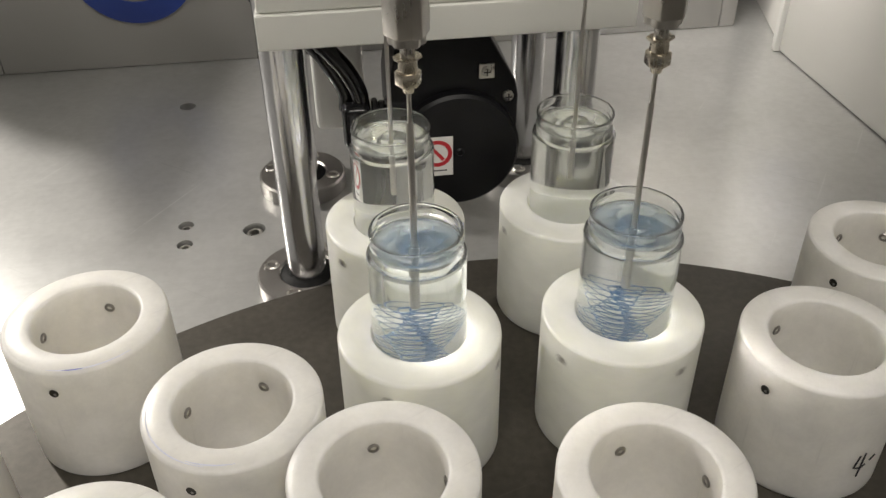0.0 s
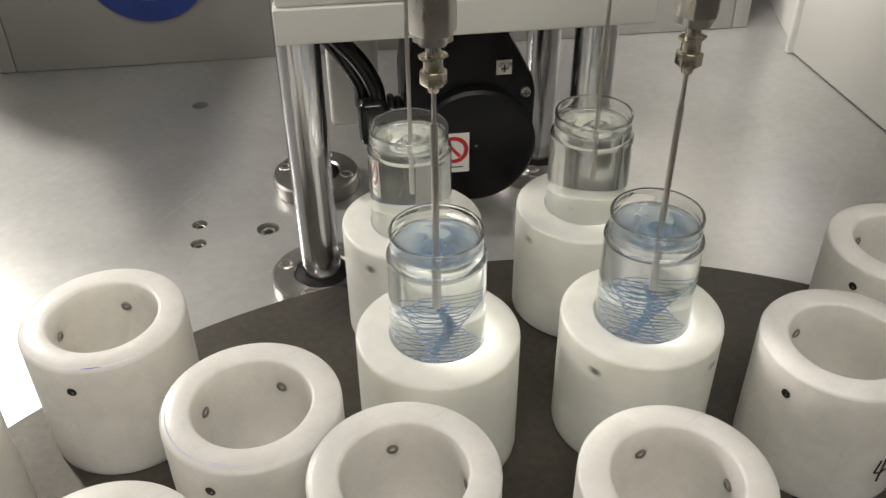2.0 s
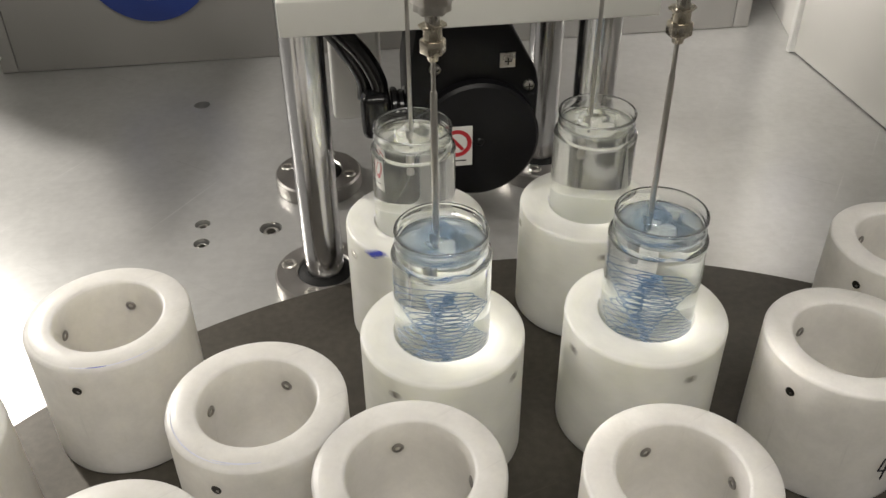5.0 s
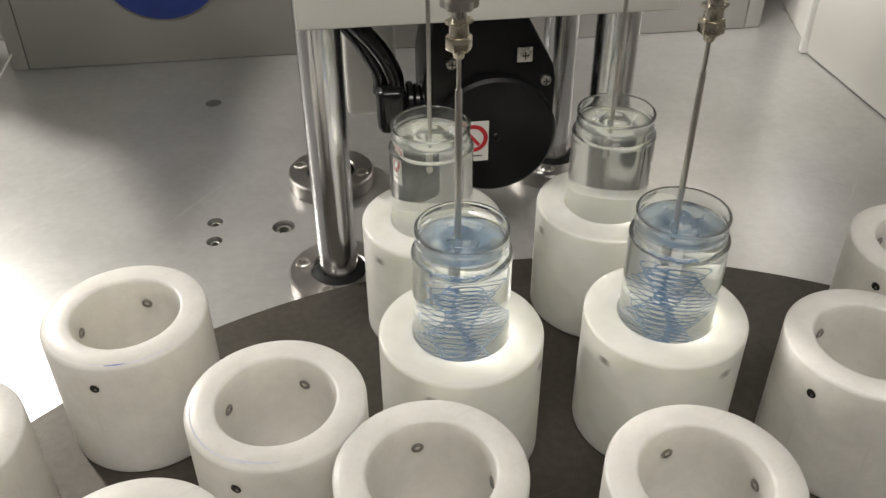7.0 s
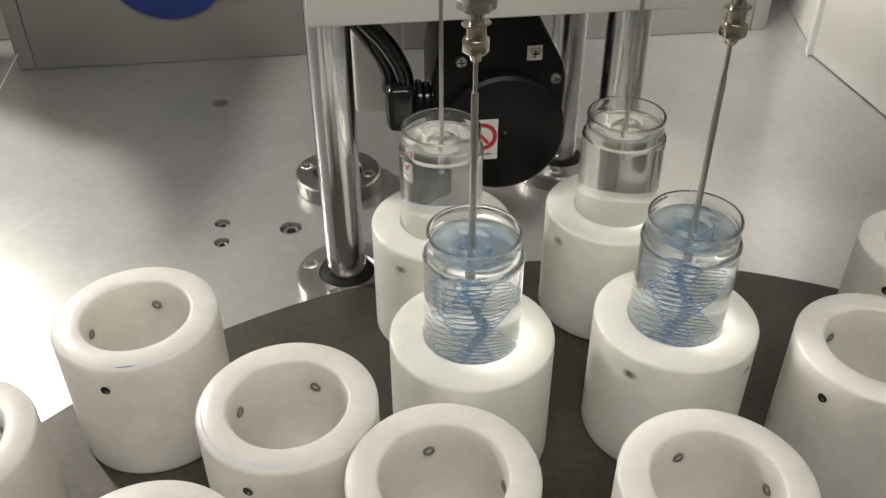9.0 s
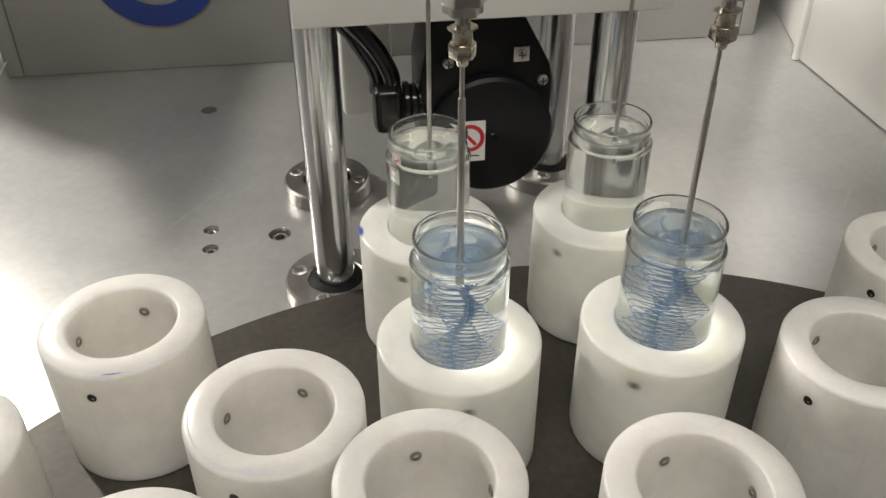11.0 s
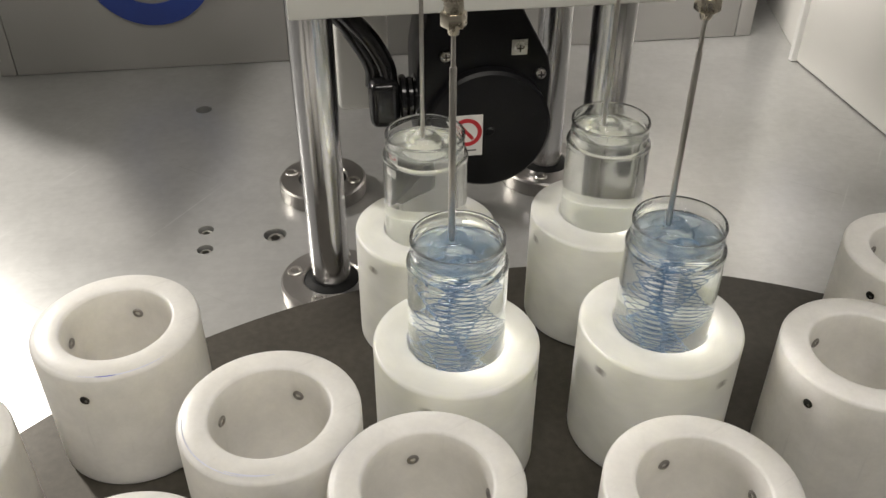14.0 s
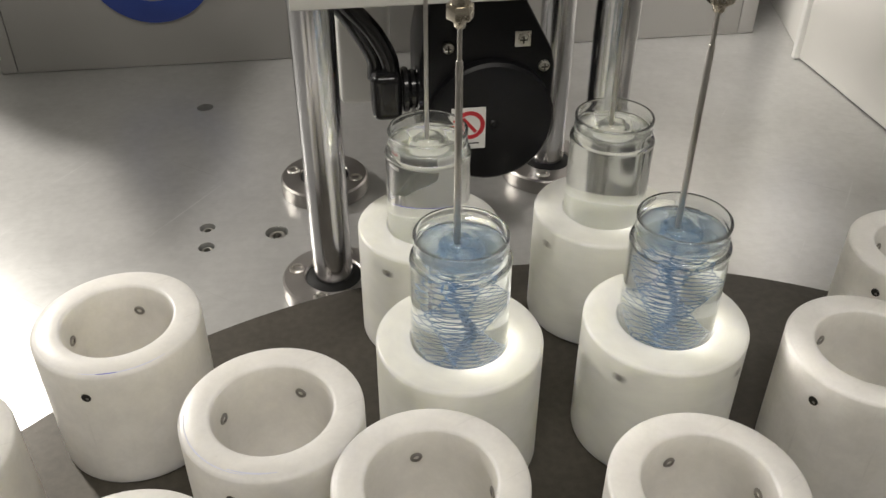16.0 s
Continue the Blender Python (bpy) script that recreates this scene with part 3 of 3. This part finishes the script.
to_lift = at(*CAR_AT, 0, 0, TURN).inverted()


def in_lift(x, y, z):
    p = to_lift @ Vector((x * 0.001, y * 0.001, z * 0.001))
    return p * 1000


mc = in_lift(19.4, 303.0, 47.8)  # centre of the motor's round face
outline = [(-25.5, -14), (-25.5, 24), (-20, 54.8), (9.0, 54.8), (24.3, 27), (25.6, 21), (25, -10), (15, -22), (-14, -22)]
bm = prism(bmesh.new(), outline, 0, 34)
bmesh.ops.bevel(bm, geom=list(bm.edges), offset=1.6, segments=3, affect="EDGES", profile=0.5)
part("motor_body", bm, M_BLACK, lift, "black enamelled motor housing", m=at(mc.x, mc.y + 40, mc.z, 90, 0, 0))
part("motor_cover", turned([(0, 0), (20.8, 0), (23.2, -0.4), (24.4, -1.6), (24.4, -9), (25.3, -10), (25.3, -13)][::-1], 80), M_BLACK, lift, "round black motor end cover", m=at(mc.x + 1.0, mc.y, mc.z + 0.8, 90, 0, 0))
part("centre_boss", turned([(0, 0.7), (1.2, 0.6), (1.8, 0.0)][::-1], 20), M_BLACK, lift, m=at(mc.x + 1.5, mc.y - 0.05, mc.z + 1, 90, 0, 0))


def cross_screw(parent, m, r=2.5):
    s = part("screw", turned([(0, 1.3), (r * 0.5, 1.15), (r * 0.9, 0.6), (r, 0), (r, -1.5)][::-1], 20), M_STEEL, parent, m=m)
    c = box(bmesh.new(), -r * 0.6, r * 0.6, -0.28, 0.28, 1.05, 1.36)
    box(c, -0.28, 0.28, -r * 0.6, r * 0.6, 1.05, 1.36)
    part("slot", c, M_DARK, s)
    return s


for sx, sz, pad in ((31.3, 80.0, True), (40.0, 69.0, False), (3.4, 77.9, False)):
    p = in_lift(sx, 309.0, sz)
    if pad:
        part("screw_pad", box(bmesh.new(), -3.0, 3.0, -3.0, 3.0, 0, 0.7, 0.3, 2), M_STEEL, lift, m=at(p.x, mc.y + 5.9, p.z, 90, 0, 0))
    cross_screw(lift, at(p.x, mc.y + 5.4, p.z, 90, 0, 0), 2.25)
# sticker on the round cover: white card with a red forbidding ring
lb = in_lift(11.3, 303.0, 47.6)
card = part("label", box(bmesh.new(), -6.6, 6.6, -8.7, 8.7, 0, 0.15, 0.07, 1), M_LABEL, lift, "white warning label with a red ring", m=at(lb.x, mc.y - 0.05, lb.z, 90, 0, 0))
rb = lathe(bmesh.new(), [(4.2, 0.17), (5.9, 0.17), (5.9, 0.24), (4.2, 0.24)], 40, True)
box(rb, -0.7, 0.7, -3.9, 3.9, 0.16, 0.23, turn=Matrix.Rotation(radians(40), 4, "Z"))
part("red_ring", rb, M_RED, card, m=at(0.4, 1.4, 0))
part("print_bar", box(bmesh.new(), -3.6, 3.6, -0.25, 0.25, 0.16, 0.22), M_BLACK, card, m=at(0.6, -6.3, 0))
# cable gland and two cables
gp = in_lift(-18.0, 312, 58.6)
gl = box(bmesh.new(), -7.5, 4, -7, 8, -10, 9, 3.4, 5)
gland = part("cable_gland", gl, M_GLOSSBLACK, lift, "glossy black cable gland", m=at(gp.x, gp.y, gp.z))
for k, (rr, x0) in enumerate(((8.6, 4.2), (7.6, 7.0), (8.8, 9.6))):
    part("gland_ring", turned([(0, 0), (rr - 0.6, 0), (rr, 0.6), (rr, 2.0), (rr - 0.6, 2.6), (0, 2.6)], 40), M_GLOSSBLACK, gland, m=at(x0, 0.5, 0, 0, 90, 0))
for dx, dy in ((1.0, 0), (-5.6, 3.5)):
    pts = curve_points([(gp.x - 1 + dx * 0.7, gp.y + dy, gp.z + 4), (gp.x - 1 + dx * 0.75, gp.y + dy + 0.5, gp.z + 12), (gp.x - 11 + dx * 0.8 + 4.5, gp.y + dy + 2, gp.z + 23), (gp.x - 20 + dx * 0.6 + 4.5, gp.y + dy + 5, gp.z + 33), (gp.x - 29 + dx + 4.5, gp.y + dy + 9, gp.z + 42), (gp.x - 40 + dx + 4.5, gp.y + dy + 14, gp.z + 56), (gp.x - 46 + dx + 4.5, gp.y + dy + 16, gp.z + 75)], 8)
    part("cable", tube(bmesh.new(), pts, 3.5, 16), M_GLOSSBLACK, lift, "black rubber cable")

# ---- needles ----
# heights are over the tip


def needle(x, y, sleeve, hub, number, label, r=0.86, turn=42):
    """A dispensing needle hanging with its tip at its own origin."""
    nd = empty("dispensing_needle", at(x, y, PED_H + 0.05 + TIP0), label, "needle", "dispensing needles")
    part("sleeve", turned([(0, 0), (r * 0.7, 0), (r, 0.5), (r, sleeve - 0.4), (r * 0.75, sleeve), (0, sleeve)], 20), M_NEEDLE, nd)
    part("tube", turned([(0.62, sleeve - 0.6), (0.62, hub + 0.5)], 16), M_NEEDLE, nd)
    b = part("needle_hub", turned([(0, 0), (1.3, 0), (1.45, 0.2), (1.7, 2.0), (1.7, 2.3), (0, 2.3)], 32), M_NICKEL, nd, "nickel plated needle hub", m=at(0, 0, hub))
    hx = prism(bmesh.new(), ngon(3.45, 6, radians(turn)), 2.2, 5.8)
    bmesh.ops.bevel(hx, geom=list(hx.edges), offset=0.28, segments=2, affect="EDGES", profile=0.5)
    part("hex_collar", hx, M_NICKEL, b)
    part("luer_neck", turned([(0, 5.7), (2.45, 5.7), (2.5, 6.1), (2.4, 8.9), (2.75, 9.2), (0, 9.2)], 32), M_NICKEL, b)
    wing = prism(bmesh.new(), [(-3.3, -1.5), (-1.2, -2.6), (1.2, -2.6), (3.3, -1.5), (3.6, 0), (3.3, 1.5), (1.2, 2.6), (-1.2, 2.6), (-3.3, 1.5), (-3.6, 0)], 9.15, 9.65)
    part("luer_wing", wing, M_NICKEL, b, m=at(0, 0, 0, 0, 0, 25))
    part("luer_tip", turned([(0, 9.6), (1.8, 9.6), (2.0, 13.4), (0, 13.4)], 32), M_STEEL, b)
    if number:
        c = bpy.data.curves.new("gauge_number", "FONT")
        c.body, c.size, c.align_x, c.align_y, c.extrude = "18", 0.0026, "CENTER", "CENTER", 0.00004
        o = new("gauge_number", c)
        o.data.materials.append(M_FLANGE)
        o.parent = b
        o.matrix_basis = at(0, 0, 4.0, 0, 0, -18) @ at(0, -3.0, 0, 90, 0, 0)
    scallop = [((4.4 + 0.4 * math.cos(6 * k * math.pi / 24)) * math.cos(k * math.pi / 24), (4.4 + 0.4 * math.cos(6 * k * math.pi / 24)) * math.sin(k * math.pi / 24)) for k in range(48)]
    ring_bm = prism(bmesh.new(), scallop, 13.2, 15.6)
    ad = part("adapter", ring_bm, M_STEEL, nd, "turned steel adapter with a scalloped ring", m=at(0, 0, hub))
    hb = prism(bmesh.new(), ngon(5.9, 6, radians(10)), 15.5, 48)
    bmesh.ops.bevel(hb, geom=list(hb.edges), offset=0.5, segments=2, affect="EDGES", profile=0.5)
    part("hex_body", hb, M_STEEL, ad)
    return nd


TIPZ = PED_H + TIP0
needles = [
    needle(JARS[0][0], JARS[0][1], 115.9 - TIPZ, 124.4 - TIPZ, False, "long steel dispensing needle with nickel hub dipping into a dyed jar", 0.96, 8),
    needle(JARS[1][0], JARS[1][1], 117.0 - TIPZ, 125.4 - TIPZ, True, "long steel dispensing needle with nickel hub marked 18"),
    needle(JARS[2][0], JARS[2][1], 117.9 - TIPZ, 150 - TIPZ, False, "long steel dispensing needle dipping into a clear jar", 0.72),
    needle(JARS[3][0], JARS[3][1], 116.0 - TIPZ, 150 - TIPZ, False, "long steel dispensing needle dipping into a clear jar", 0.72),
]


# ---- what moves ----
def motions():
    walk(lift, [(0.0, at(*CAR_AT, 0, 0, TURN)), (END, at(CAR_AT[0], CAR_AT[1], CAR_AT[2] + LIFT * 1000 * END, 0, 0, TURN))])
    ticks = [k / 10 for k in range(int(END * 10) + 1)]
    for (x, y), nd, off in zip(JARS, needles, (-0.7, -0.2, 0.0, 0.0)):
        rows = []
        for t in ticks:
            sx, sy = swing(t)
            rows.append((t, at(x + sx + off, y + sy, PED_H + 0.05 + TIP0 + RISE * 1000 * t)))
        walk(nd, rows)
    for i, (x, y) in enumerate(JARS):
        walk(pedestals[i], [(t, at(x, y, 0.02, 0, 0, spin_angle(i, t))) for t in ticks])
        walk(jars[i], [(t, at(x, y, PED_H + 0.05, 0, 0, spin_angle(i, t))) for t in ticks])
        rows = []
        for t in ticks:
            sx, sy = swing(t)
            turn = radians(-spin_angle(i, t))
            sx, sy = 0.74 * (sx + LEAN[i]) + 0.6, 0.74 * sy - 0.6
            rows.append((t, at(sx * math.cos(turn) - sy * math.sin(turn), sx * math.sin(turn) + sy * math.cos(turn), LEVEL, 0, 0, -spin_angle(i, t))))
        walk(mounds[i], rows)
    # the dye waits under the jar's foot and is laid down thread by thread at the needle's tip
    store = at(0, 0, -31)
    for t, mid, thread in ink_pieces:
        laid = at(*mid)
        rows = [(0.0, store), (max(t - 0.034, 0.01), store), (t, laid)]
        if t < END - 0.05:
            rows.append((END, laid))
        walk(thread, rows)


motions()
